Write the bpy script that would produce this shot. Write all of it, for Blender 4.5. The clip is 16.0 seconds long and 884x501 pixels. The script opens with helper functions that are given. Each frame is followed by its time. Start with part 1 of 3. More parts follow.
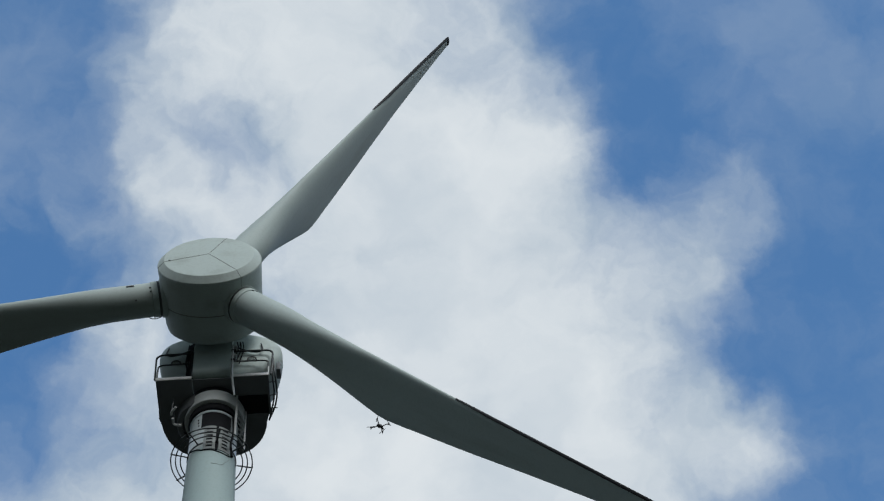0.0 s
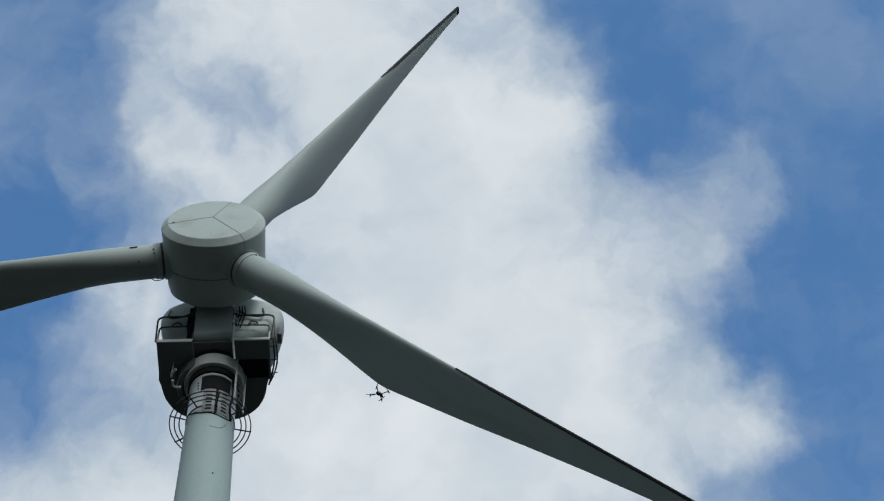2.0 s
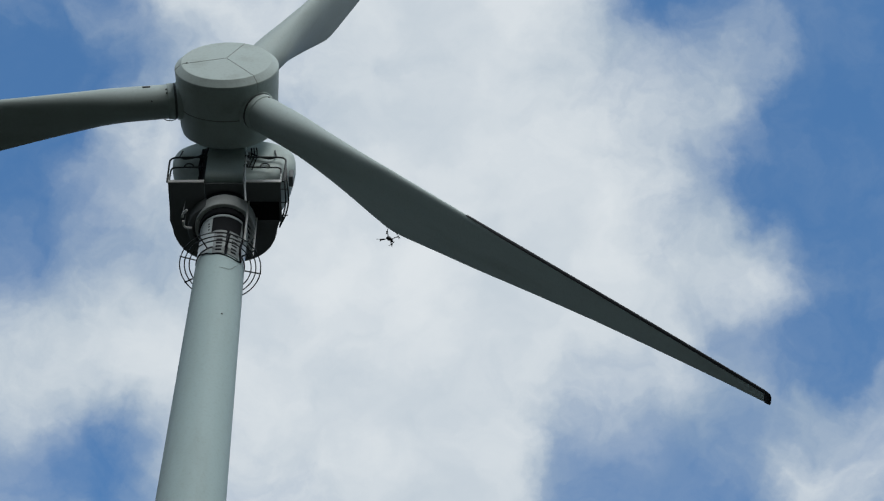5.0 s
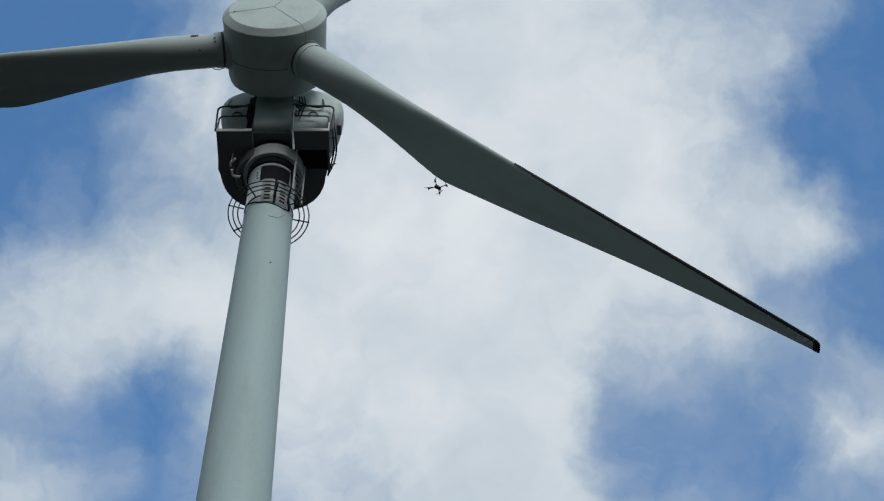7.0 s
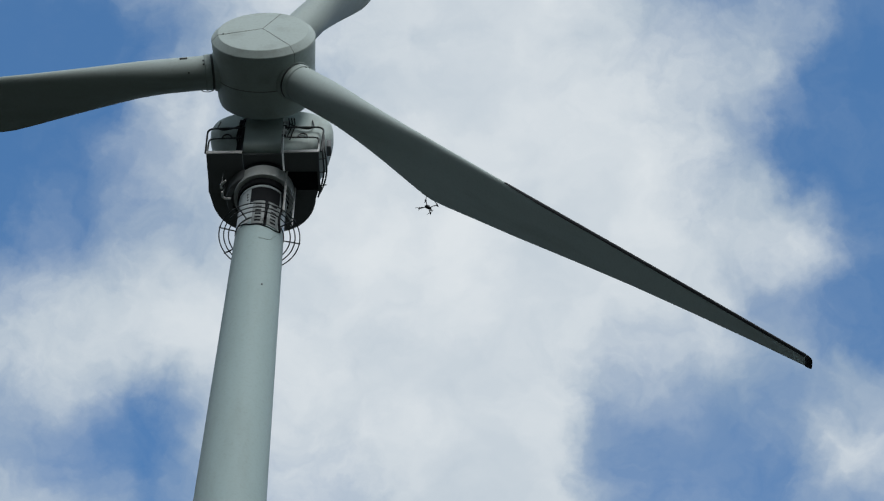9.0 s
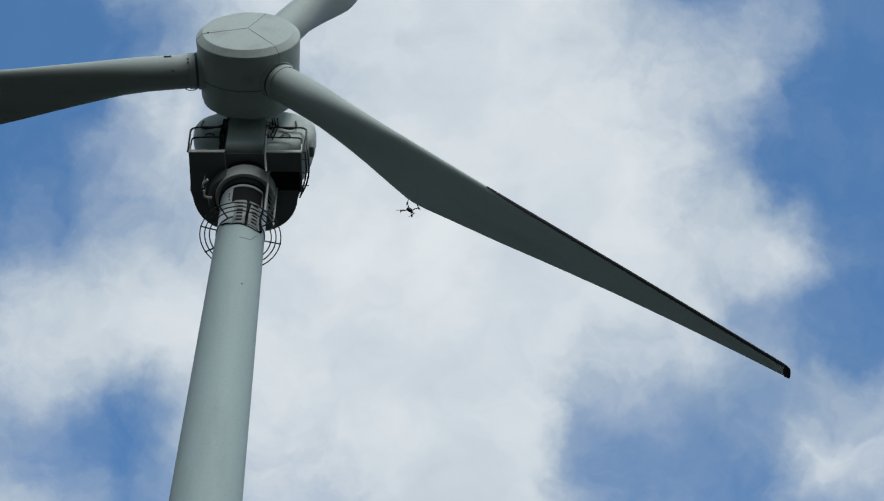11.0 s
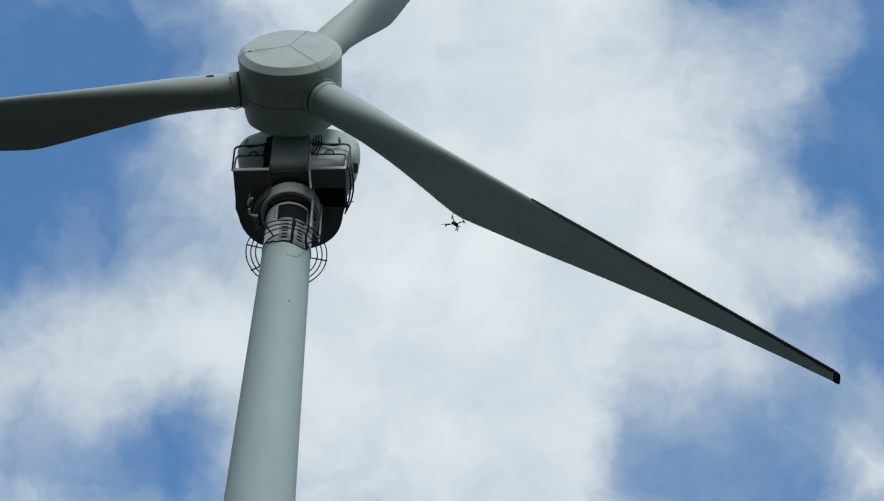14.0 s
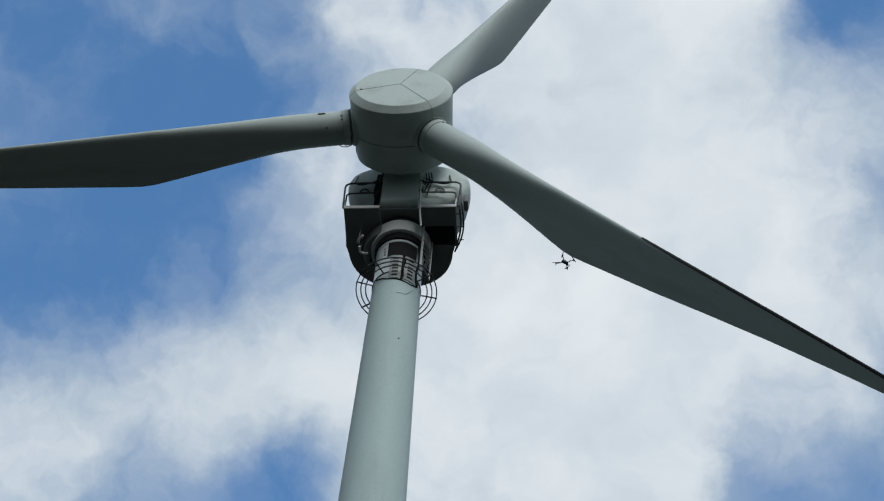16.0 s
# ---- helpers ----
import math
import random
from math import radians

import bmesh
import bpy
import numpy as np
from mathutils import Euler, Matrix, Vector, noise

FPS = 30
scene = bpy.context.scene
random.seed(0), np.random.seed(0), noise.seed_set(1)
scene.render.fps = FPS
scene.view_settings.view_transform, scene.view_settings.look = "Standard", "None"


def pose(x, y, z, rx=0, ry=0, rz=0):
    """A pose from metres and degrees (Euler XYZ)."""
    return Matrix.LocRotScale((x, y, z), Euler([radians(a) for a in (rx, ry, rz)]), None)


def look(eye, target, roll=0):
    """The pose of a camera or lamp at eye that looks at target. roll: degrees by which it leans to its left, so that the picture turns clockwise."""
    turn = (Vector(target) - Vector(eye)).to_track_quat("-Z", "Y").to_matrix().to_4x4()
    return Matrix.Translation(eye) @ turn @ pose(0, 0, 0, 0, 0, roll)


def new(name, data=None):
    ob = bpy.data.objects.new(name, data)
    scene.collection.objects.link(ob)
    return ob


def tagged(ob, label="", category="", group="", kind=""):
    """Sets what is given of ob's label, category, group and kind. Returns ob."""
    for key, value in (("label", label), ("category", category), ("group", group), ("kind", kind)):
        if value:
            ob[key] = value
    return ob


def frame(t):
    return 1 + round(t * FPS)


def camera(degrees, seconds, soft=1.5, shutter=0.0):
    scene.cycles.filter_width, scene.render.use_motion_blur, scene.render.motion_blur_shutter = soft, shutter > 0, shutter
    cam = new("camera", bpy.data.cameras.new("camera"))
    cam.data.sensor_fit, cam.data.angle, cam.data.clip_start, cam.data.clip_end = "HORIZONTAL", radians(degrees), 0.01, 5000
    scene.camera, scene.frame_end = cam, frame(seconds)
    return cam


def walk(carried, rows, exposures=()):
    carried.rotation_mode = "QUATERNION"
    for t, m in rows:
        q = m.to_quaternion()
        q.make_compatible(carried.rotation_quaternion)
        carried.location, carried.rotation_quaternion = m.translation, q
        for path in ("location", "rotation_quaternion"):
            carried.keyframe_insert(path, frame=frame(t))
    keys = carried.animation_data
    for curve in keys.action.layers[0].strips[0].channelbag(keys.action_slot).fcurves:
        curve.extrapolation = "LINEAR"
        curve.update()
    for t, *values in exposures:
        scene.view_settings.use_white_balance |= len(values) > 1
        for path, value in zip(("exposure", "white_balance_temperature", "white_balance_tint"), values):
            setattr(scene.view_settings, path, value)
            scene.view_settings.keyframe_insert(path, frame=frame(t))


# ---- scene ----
# The camera: held by hand near the ground, looking steeply up and turning a little.
cam = camera(19.77, 16.0, soft=1.2)
EYE = (0.0, -35.989, 1.6)
TURNS = [
    (0, 150.484, 1.909, -6.380),
    (0.5, 149.489, 0.857, -7.680),
    (1, 149.755, 0.747, -7.713),
    (1.5, 149.369, 1.238, -7.941),
    (2, 149.761, 1.054, -7.702),
    (2.5, 149.060, 1.456, -8.136),
    (3, 148.346, 1.109, -8.184),
    (3.5, 147.825, 0.452, -8.443),
    (4, 147.026, 0.069, -8.711),
    (4.2, 146.732, 0.141, -8.918),
    (6.5, 145.793, -0.236, -7.754),
    (7, 145.113, -0.694, -7.964),
    (7.5, 145.535, -0.607, -8.114),
    (8, 145.670, 0.104, -8.106),
    (8.5, 145.138, -0.185, -8.249),
    (9, 145.559, -0.173, -7.563),
    (9.5, 145.227, -0.195, -8.267),
    (10, 145.050, -0.485, -8.584),
    (10.2, 145.468, -0.576, -8.752),
    (12.3, 145.651, 0.113, -7.786),
    (12.5, 145.559, 0.043, -7.518),
    (13, 145.806, -0.194, -7.351),
    (13.5, 145.624, 0.072, -7.100),
    (14, 145.927, -0.577, -7.075),
    (14.5, 146.126, -1.070, -6.650),
    (15, 146.664, -1.319, -6.692),
    (15.5, 146.523, -1.872, -6.632),
    (16, 146.755, -2.822, -5.968),
]
walk(cam, [(t, pose(*EYE, rx, ry, rz)) for t, rx, ry, rz in TURNS], [(0, 0.0), (10.2, 0.0), (12.5, 0.10), (16, 0.08)])

# ---- numbers of the turbine ----
HUB_Z = 58.598          # height of the nacelle's reference axis
YAW = -8.671            # degrees, rotor turned from the -y direction
TILT = 5.004            # degrees, rotor axis tilted up
OVERHANG = 2.321        # rotor centre ahead of the tower axis
ROTOR_TURN = 69.625     # degrees, first blade
NAC = Matrix.Translation((0, 0, HUB_Z)) @ pose(0, 0, 0, 0, 0, YAW)      # x right, -y to the front, z up
ROTOR = NAC @ pose(0, 0, 0, -TILT, 0, 0) @ Matrix.Translation((0, -OVERHANG, 0))

# ---- light ----
SUN_EL, SUN_AZ = 34.0, 165.0
sun = new("sun", bpy.data.lights.new("sun", "SUN"))
sun.data.energy, sun.data.angle, sun.data.color = 1.66, radians(34), (1.0, 0.99, 0.97)
sd = Vector((math.sin(radians(SUN_AZ)) * math.cos(radians(SUN_EL)), math.cos(radians(SUN_AZ)) * math.cos(radians(SUN_EL)), math.sin(radians(SUN_EL))))
sun.matrix_world = look(sd * 200, (0, 0, 0))


class Graph:
    """Small helper to write node graphs in short lines."""

    def __init__(self, tree):
        self.tree = tree

    def node(self, kind, ins=None):
        n = self.tree.nodes.new(kind)
        for k, v in (ins or {}).items():
            self.put(n.inputs[k], v)
        return n

    def put(self, socket, v):
        if isinstance(v, bpy.types.NodeSocket):
            self.tree.links.new(v, socket)
        else:
            socket.default_value = v

    def math(self, op, a, b=0.0, clamp=False):
        n = self.node("ShaderNodeMath", {0: a, 1: b})
        n.operation, n.use_clamp = op, clamp
        return n.outputs[0]

    def vec(self, op, a, b=(0, 0, 0)):
        n = self.node("ShaderNodeVectorMath", {0: a, 1: b})
        n.operation = op
        return n.outputs["Value"] if op in ("DOT_PRODUCT", "LENGTH", "DISTANCE") else n.outputs[0]

    def smooth(self, v, lo, hi, a=0.0, b=1.0):
        n = self.node("ShaderNodeMapRange", {"Value": v, "From Min": lo, "From Max": hi, "To Min": a, "To Max": b})
        n.interpolation_type = "SMOOTHSTEP"
        return n.outputs[0]

    def noise(self, co, scale, detail=4.0, rough=0.55, dist=0.0):
        return self.node("ShaderNodeTexNoise", {"Vector": co, "Scale": scale, "Detail": detail, "Roughness": rough, "Distortion": dist})

    def mix(self, fac, a, b):
        n = self.node("ShaderNodeMix", {0: fac, 6: a, 7: b})
        n.data_type = "RGBA"
        return n.outputs[2]


# ---- sky: blue sky with a broad broken cloud ----
world = bpy.data.worlds.new("sky")
scene.world = world
world.use_nodes = True
world.node_tree.nodes.clear()
W = Graph(world.node_tree)
dirn = W.node("ShaderNodeTexCoord").outputs["Generated"]
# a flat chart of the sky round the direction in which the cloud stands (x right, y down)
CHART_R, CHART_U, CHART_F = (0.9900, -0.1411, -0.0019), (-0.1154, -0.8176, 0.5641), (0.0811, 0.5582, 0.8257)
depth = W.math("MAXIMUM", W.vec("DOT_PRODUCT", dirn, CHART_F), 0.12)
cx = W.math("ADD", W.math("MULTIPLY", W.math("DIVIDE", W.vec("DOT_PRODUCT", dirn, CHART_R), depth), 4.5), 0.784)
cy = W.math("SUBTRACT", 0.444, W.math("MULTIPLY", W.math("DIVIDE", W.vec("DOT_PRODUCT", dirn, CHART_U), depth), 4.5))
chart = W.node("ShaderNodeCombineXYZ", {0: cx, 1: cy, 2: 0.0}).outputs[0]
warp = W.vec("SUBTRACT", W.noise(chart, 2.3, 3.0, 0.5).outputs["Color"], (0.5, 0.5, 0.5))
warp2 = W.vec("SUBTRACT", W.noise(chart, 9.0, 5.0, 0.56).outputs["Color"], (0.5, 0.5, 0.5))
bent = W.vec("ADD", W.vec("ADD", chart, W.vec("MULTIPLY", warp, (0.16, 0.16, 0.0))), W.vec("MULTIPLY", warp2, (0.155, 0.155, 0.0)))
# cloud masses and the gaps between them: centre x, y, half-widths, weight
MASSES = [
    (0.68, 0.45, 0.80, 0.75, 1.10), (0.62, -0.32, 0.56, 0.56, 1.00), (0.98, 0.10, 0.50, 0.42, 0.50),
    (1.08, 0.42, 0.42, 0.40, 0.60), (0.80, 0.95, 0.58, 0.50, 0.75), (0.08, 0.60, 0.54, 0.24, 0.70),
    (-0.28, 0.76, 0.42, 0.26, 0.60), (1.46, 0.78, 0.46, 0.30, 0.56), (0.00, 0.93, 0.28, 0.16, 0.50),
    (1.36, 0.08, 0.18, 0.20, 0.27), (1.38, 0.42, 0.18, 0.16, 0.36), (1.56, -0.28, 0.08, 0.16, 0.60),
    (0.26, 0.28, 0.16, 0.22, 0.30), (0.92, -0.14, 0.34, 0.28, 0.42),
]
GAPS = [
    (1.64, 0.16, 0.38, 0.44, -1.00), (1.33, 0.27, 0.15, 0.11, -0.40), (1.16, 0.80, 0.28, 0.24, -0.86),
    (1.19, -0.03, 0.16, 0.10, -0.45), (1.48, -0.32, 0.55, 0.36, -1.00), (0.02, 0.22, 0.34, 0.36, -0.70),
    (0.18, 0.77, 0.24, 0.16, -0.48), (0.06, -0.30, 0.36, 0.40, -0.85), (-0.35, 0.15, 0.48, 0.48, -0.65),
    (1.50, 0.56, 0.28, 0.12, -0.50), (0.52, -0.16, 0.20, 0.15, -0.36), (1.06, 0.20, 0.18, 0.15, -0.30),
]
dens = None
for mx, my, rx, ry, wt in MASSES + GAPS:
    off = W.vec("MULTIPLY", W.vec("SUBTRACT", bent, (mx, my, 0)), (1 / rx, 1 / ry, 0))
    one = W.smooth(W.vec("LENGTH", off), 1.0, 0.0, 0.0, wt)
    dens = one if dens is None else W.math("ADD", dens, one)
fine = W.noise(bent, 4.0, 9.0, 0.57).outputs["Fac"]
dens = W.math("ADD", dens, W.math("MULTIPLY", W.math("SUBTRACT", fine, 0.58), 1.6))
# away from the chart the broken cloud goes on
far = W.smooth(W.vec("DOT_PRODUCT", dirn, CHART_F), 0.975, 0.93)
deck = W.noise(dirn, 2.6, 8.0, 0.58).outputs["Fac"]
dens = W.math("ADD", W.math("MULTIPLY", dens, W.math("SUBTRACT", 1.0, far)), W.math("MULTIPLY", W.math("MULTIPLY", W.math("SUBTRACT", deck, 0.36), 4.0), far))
cover = W.smooth(dens, -0.54, 0.76)
body_n = W.noise(W.vec("MULTIPLY", bent, (1.0, 1.2, 1.0)), 3.0, 6.0, 0.50).outputs["Fac"]
thick = W.smooth(dens, 0.10, 1.05)
lit = W.math("ADD", W.math("ADD", 0.11, W.math("MULTIPLY", W.smooth(body_n, 0.30, 0.68), 0.40)), W.math("MULTIPLY", thick, 0.44))
cloud = W.mix(lit, (0.33, 0.43, 0.535, 1), (0.74, 0.785, 0.815, 1))
sky = W.node("ShaderNodeTexSky")
sky.sky_type, sky.sun_disc = "NISHITA", False
sky.sun_elevation, sky.sun_rotation = radians(SUN_EL), radians(SUN_AZ)
sky.air_density, sky.dust_density, sky.ozone_density = 1.0, 1.2, 1.5
blue = W.vec("MULTIPLY", sky.outputs[0], (0.112, 0.176, 0.212))
veil = W.math("MULTIPLY", W.smooth(W.noise(bent, 1.9, 6.0, 0.6).outputs["Fac"], 0.42, 0.72), 0.26)
cover = W.math("MAXIMUM", cover, W.math("ADD", veil, W.math("MULTIPLY", cover, 0.7)))
total = W.mix(cover, blue, cloud)
height = W.node("ShaderNodeSeparateXYZ", {0: dirn}).outputs[2]
# a clouded sky is dimmer towards the horizon
fade = W.smooth(height, 0.08, 0.76, 0.10, 1.0)
bg = W.node("ShaderNodeBackground", {"Color": total, "Strength": fade})
W.node("ShaderNodeOutputWorld", {"Surface": bg.outputs[0]})


# ---- materials ----
def paint(name, base, rough=0.45, metal=0.0, grain=14.0, stain=1.3, amount=0.12, dirt=(0.19, 0.21, 0.18), streak=(1, 1, 1)):
    mat = bpy.data.materials.new(name)
    mat.use_nodes = True
    g = Graph(mat.node_tree)
    bsdf = mat.node_tree.nodes["Principled BSDF"]
    co = g.node("ShaderNodeTexCoord").outputs["Object"]
    big = g.noise(g.vec("MULTIPLY", co, streak), stain, 6.0, 0.6).outputs["Fac"]
    small = g.noise(co, grain, 4.0, 0.6).outputs["Fac"]
    spots = g.math("ADD", g.math("MULTIPLY", g.smooth(big, 0.45, 0.75), amount * 2.0), g.math("MULTIPLY", g.smooth(small, 0.45, 0.8), amount))
    g.put(bsdf.inputs["Base Color"], g.mix(spots, (*base, 1), (*dirt, 1)))
    g.put(bsdf.inputs["Roughness"], g.math("ADD", g.math("MULTIPLY", small, 0.2), rough - 0.1))
    bsdf.inputs["Metallic"].default_value = metal
    bsdf.inputs["Specular IOR Level"].default_value = 0.3
    return mat


M_SHELL = paint("weathered grey-green gelcoat", (0.50, 0.59, 0.57), 0.62, amount=0.16)
M_BLADE = paint("weathered blade gelcoat", (0.46, 0.545, 0.53), 0.58, streak=(1, 1, 0.15), amount=0.14)
M_TOWER = paint("pale tower paint", (0.39, 0.51, 0.515), 0.62, stain=0.7, streak=(1, 1, 0.2), amount=0.16)
M_STRIP = paint("black edge tape", (0.022, 0.025, 0.029), 0.65, dirt=(0.035, 0.038, 0.042))
# grey set well below the gelcoat: shade of downward faces is in the colour
M_DARK = paint("grey paint with underside shade in its colour", (0.20, 0.215, 0.225), 0.6, dirt=(0.11, 0.113, 0.11))
M_PIPE = paint("dark galvanised pipe", (0.07, 0.078, 0.08), 0.5, metal=0.3, dirt=(0.05, 0.045, 0.04))
M_ZINC = paint("pale galvanised steel", (0.50, 0.53, 0.53), 0.45, metal=0.3)
M_PLATE = paint("dull steel plate", (0.27, 0.30, 0.30), 0.5, metal=0.2)
M_BRIGHT = paint("glossy pale neck paint", (0.55, 0.62, 0.63), 0.25)
M_SOOT = paint("dark rubber seal", (0.09, 0.10, 0.10), 0.7)
M_COLLAR = paint("pale collar paint", (0.68, 0.72, 0.71), 0.5)
M_SEAM = paint("dark joint sealant", (0.22, 0.245, 0.24), 0.7)
M_HOLE = paint("dark opening", (0.012, 0.014, 0.017), 0.8, dirt=(0.02, 0.021, 0.023))
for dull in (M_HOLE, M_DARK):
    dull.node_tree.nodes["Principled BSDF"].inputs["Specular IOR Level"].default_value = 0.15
M_DRONE = paint("dark grey drone plastic", (0.05, 0.05, 0.055), 0.45, dirt=(0.03, 0.03, 0.03))
M_WHITE = paint("white painted pipe", (0.78, 0.78, 0.76), 0.4)


def grass_material():
    mat = bpy.data.materials.new("rough grass")
    mat.use_nodes = True
    g = Graph(mat.node_tree)
    bsdf = mat.node_tree.nodes["Principled BSDF"]
    co = g.node("ShaderNodeTexCoord").outputs["Object"]
    a = g.noise(co, 0.08, 6.0, 0.6).outputs["Fac"]
    b = g.noise(co, 5.0, 6.0, 0.7).outputs["Fac"]
    c = g.mix(g.smooth(a, 0.35, 0.65), (0.030, 0.032, 0.028, 1), (0.044, 0.045, 0.040, 1))
    g.put(bsdf.inputs["Base Color"], g.mix(g.math("MULTIPLY", b, 0.6), c, (0.020, 0.023, 0.017, 1)))
    bsdf.inputs["Roughness"].default_value = 1.0
    bsdf.inputs["Specular IOR Level"].default_value = 0.0
    bn = g.node("ShaderNodeBump", {"Strength": 0.8, "Distance": 0.08, "Height": b})
    g.put(bsdf.inputs["Normal"], bn.outputs[0])
    return mat


M_GRASS = grass_material()


# ---- mesh helpers ----
def mesh_of(name, bm, material, smooth=True):
    bmesh.ops.recalc_face_normals(bm, faces=bm.faces)
    me = bpy.data.meshes.new(name)
    bm.to_mesh(me)
    bm.free()
    me.materials.append(material)
    if smooth:
        for p in me.polygons:
            p.use_smooth = True
        me.set_sharp_from_angle(angle=radians(35))
    return me


def part(name, bm, material, parent, label="", at=None, smooth=True):
    """Links a bmesh as one mesh under a thing or a part; at: its place in the parent's own axes."""
    ob = new(name, mesh_of(name, bm, material, smooth))
    ob.parent = parent
    ob.matrix_basis = at if at is not None else Matrix()
    if label:
        ob["label"] = label
    return ob


def lathe(profile, n=64, closed=False):
    """Turns (radius, z) pairs round z."""
    bm = bmesh.new()
    rings = []
    for r, z in profile:
        if r < 1e-6:
            rings.append([bm.verts.new((0, 0, z))])
        else:
            rings.append([bm.verts.new((r * math.cos(2 * math.pi * i / n), r * math.sin(2 * math.pi * i / n), z)) for i in range(n)])
    pairs = list(zip(rings, rings[1:])) + ([(rings[-1], rings[0])] if closed else [])
    for a, b in pairs:
        for i in range(n):
            j = (i + 1) % n
            if len(a) == 1 and len(b) > 1:
                bm.faces.new((a[0], b[i], b[j]))
            elif len(b) == 1 and len(a) > 1:
                bm.faces.new((a[i], a[j], b[0]))
            elif len(a) > 1:
                bm.faces.new((a[i], a[j], b[j], b[i]))
    return bm


def tube(points, radius, n=8, bm=None, closed=False):
    """A round bar along points."""
    bm = bm or bmesh.new()
    pts = [Vector(p) for p in points]
    rings = []
    up = Vector((0.31, 0.17, 0.93)).normalized()
    for i, p in enumerate(pts):
        if closed:
            d = (pts[(i + 1) % len(pts)] - pts[i - 1]).normalized()
        else:
            d = (pts[min(i + 1, len(pts) - 1)] - pts[max(i - 1, 0)]).normalized()
        s = d.cross(up).normalized()
        up = s.cross(d).normalized()
        rings.append([bm.verts.new(p + radius * (math.cos(2 * math.pi * k / n) * s + math.sin(2 * math.pi * k / n) * up)) for k in range(n)])
    pairs = list(zip(rings, rings[1:])) + ([(rings[-1], rings[0])] if closed else [])
    for a, b in pairs:
        for k in range(n):
            bm.faces.new((a[k], a[(k + 1) % n], b[(k + 1) % n], b[k]))
    if not closed:
        bm.faces.new(list(reversed(rings[0])))
        bm.faces.new(rings[-1])
    return bm


def rounded(points, r=0.15, n=5):
    """Rounds the corners of a line of points."""
    pts = [Vector(p) for p in points]
    out = [pts[0]]
    for a, b, c in zip(pts, pts[1:], pts[2:]):
        u, v = (a - b), (c - b)
        k = min(r, u.length * 0.45, v.length * 0.45)
        p, q = b + u.normalized() * k, b + v.normalized() * k
        for i in range(n + 1):
            s = i / n
            out.append(p * (1 - s) ** 2 + b * 2 * s * (1 - s) + q * s * s)
    return out + [pts[-1]]


def box(x0, x1, y0, y1, z0, z1, bevel=0.015, bm=None):
    bm2 = bmesh.new()
    m = Matrix.Translation(((x0 + x1) / 2, (y0 + y1) / 2, (z0 + z1) / 2)) @ Matrix.Diagonal((abs(x1 - x0), abs(y1 - y0), abs(z1 - z0), 1))
    bmesh.ops.create_cube(bm2, size=1.0, matrix=m)
    if bevel:
        bmesh.ops.bevel(bm2, geom=bm2.edges[:], offset=bevel, segments=2, affect="EDGES", profile=0.5)
    if bm is None:
        return bm2
    me = bpy.data.meshes.new("tmp")
    bm2.to_mesh(me)
    bm2.free()
    bm.from_mesh(me)
    bpy.data.meshes.remove(me)
    return bm


def prism(outline, z0, z1, bevel=0.02):
    """A plate with the given plan outline."""
    bm = bmesh.new()
    low = [bm.verts.new((x, y, z0)) for x, y in outline]
    top = [bm.verts.new((x, y, z1)) for x, y in outline]
    bm.faces.new(list(reversed(low)))
    bm.faces.new(top)
    n = len(outline)
    for i in range(n):
        bm.faces.new((low[i], low[(i + 1) % n], top[(i + 1) % n], top[i]))
    if bevel:
        rim = [e for e in bm.edges if abs(e.verts[0].co.z - e.verts[1].co.z) < 1e-6]
        bmesh.ops.bevel(bm, geom=rim, offset=bevel, segments=2, affect="EDGES", profile=0.5)
    return bm


# ---- ground ----
def ground_sheet():
    bm = bmesh.new()
    bmesh.ops.create_grid(bm, x_segments=80, y_segments=80, size=4000)
    for v in bm.verts:
        d = v.co.xy.length
        v.co.z = -0.02 + (noise.noise(v.co * 0.004) * 6.0) * min(1, max(0, (d - 250) / 900))
    return tagged(new("ground", mesh_of("ground", bm, M_GRASS)), "rough green grass field under the turbine", "ground", kind="structure")


ground_sheet()

# ---- the turbine ----
turbine = tagged(new("wind_turbine"), "weathered pale grey-green three-bladed wind turbine with parked rotor", "wind turbine")
turbine.matrix_world = Matrix()
TOP = HUB_Z - 4.52      # tower flange


def tower_radius(z):
    return 0.61 + (HUB_Z - 4.5 - z) * 0.0180


def build_tower():
    prof = [(tower_radius(0) + 0.12, 0.0), (tower_radius(0) + 0.12, 0.25), (tower_radius(0.3), 0.28)]
    joints = [14.0, 28.0, 41.5]
    z = 1.0
    while z < TOP - 0.5:
        prof.append((tower_radius(z), z))
        z += 1.0
    for j in joints:
        r = tower_radius(j)
        prof += [(r, j - 0.012), (r - 0.008, j - 0.006), (r - 0.008, j + 0.006), (r, j + 0.012)]
    prof.sort(key=lambda p: p[1])
    prof += [(tower_radius(TOP - 0.1), TOP - 0.1), (tower_radius(TOP) - 0.005, TOP - 0.02), (tower_radius(TOP) - 0.03, TOP)]
    t = part("tower", lathe(prof, 96), M_TOWER, turbine, "tapered pale painted steel tube tower")
    return t


tower = build_tower()


def on_tower(angle, z, out=0.0):
    """A point on the tower's skin; angle in degrees from the front, to the right."""
    a = radians(angle + YAW)
    r = tower_radius(z) + out
    return Vector((r * math.sin(a), -r * math.cos(a), z))


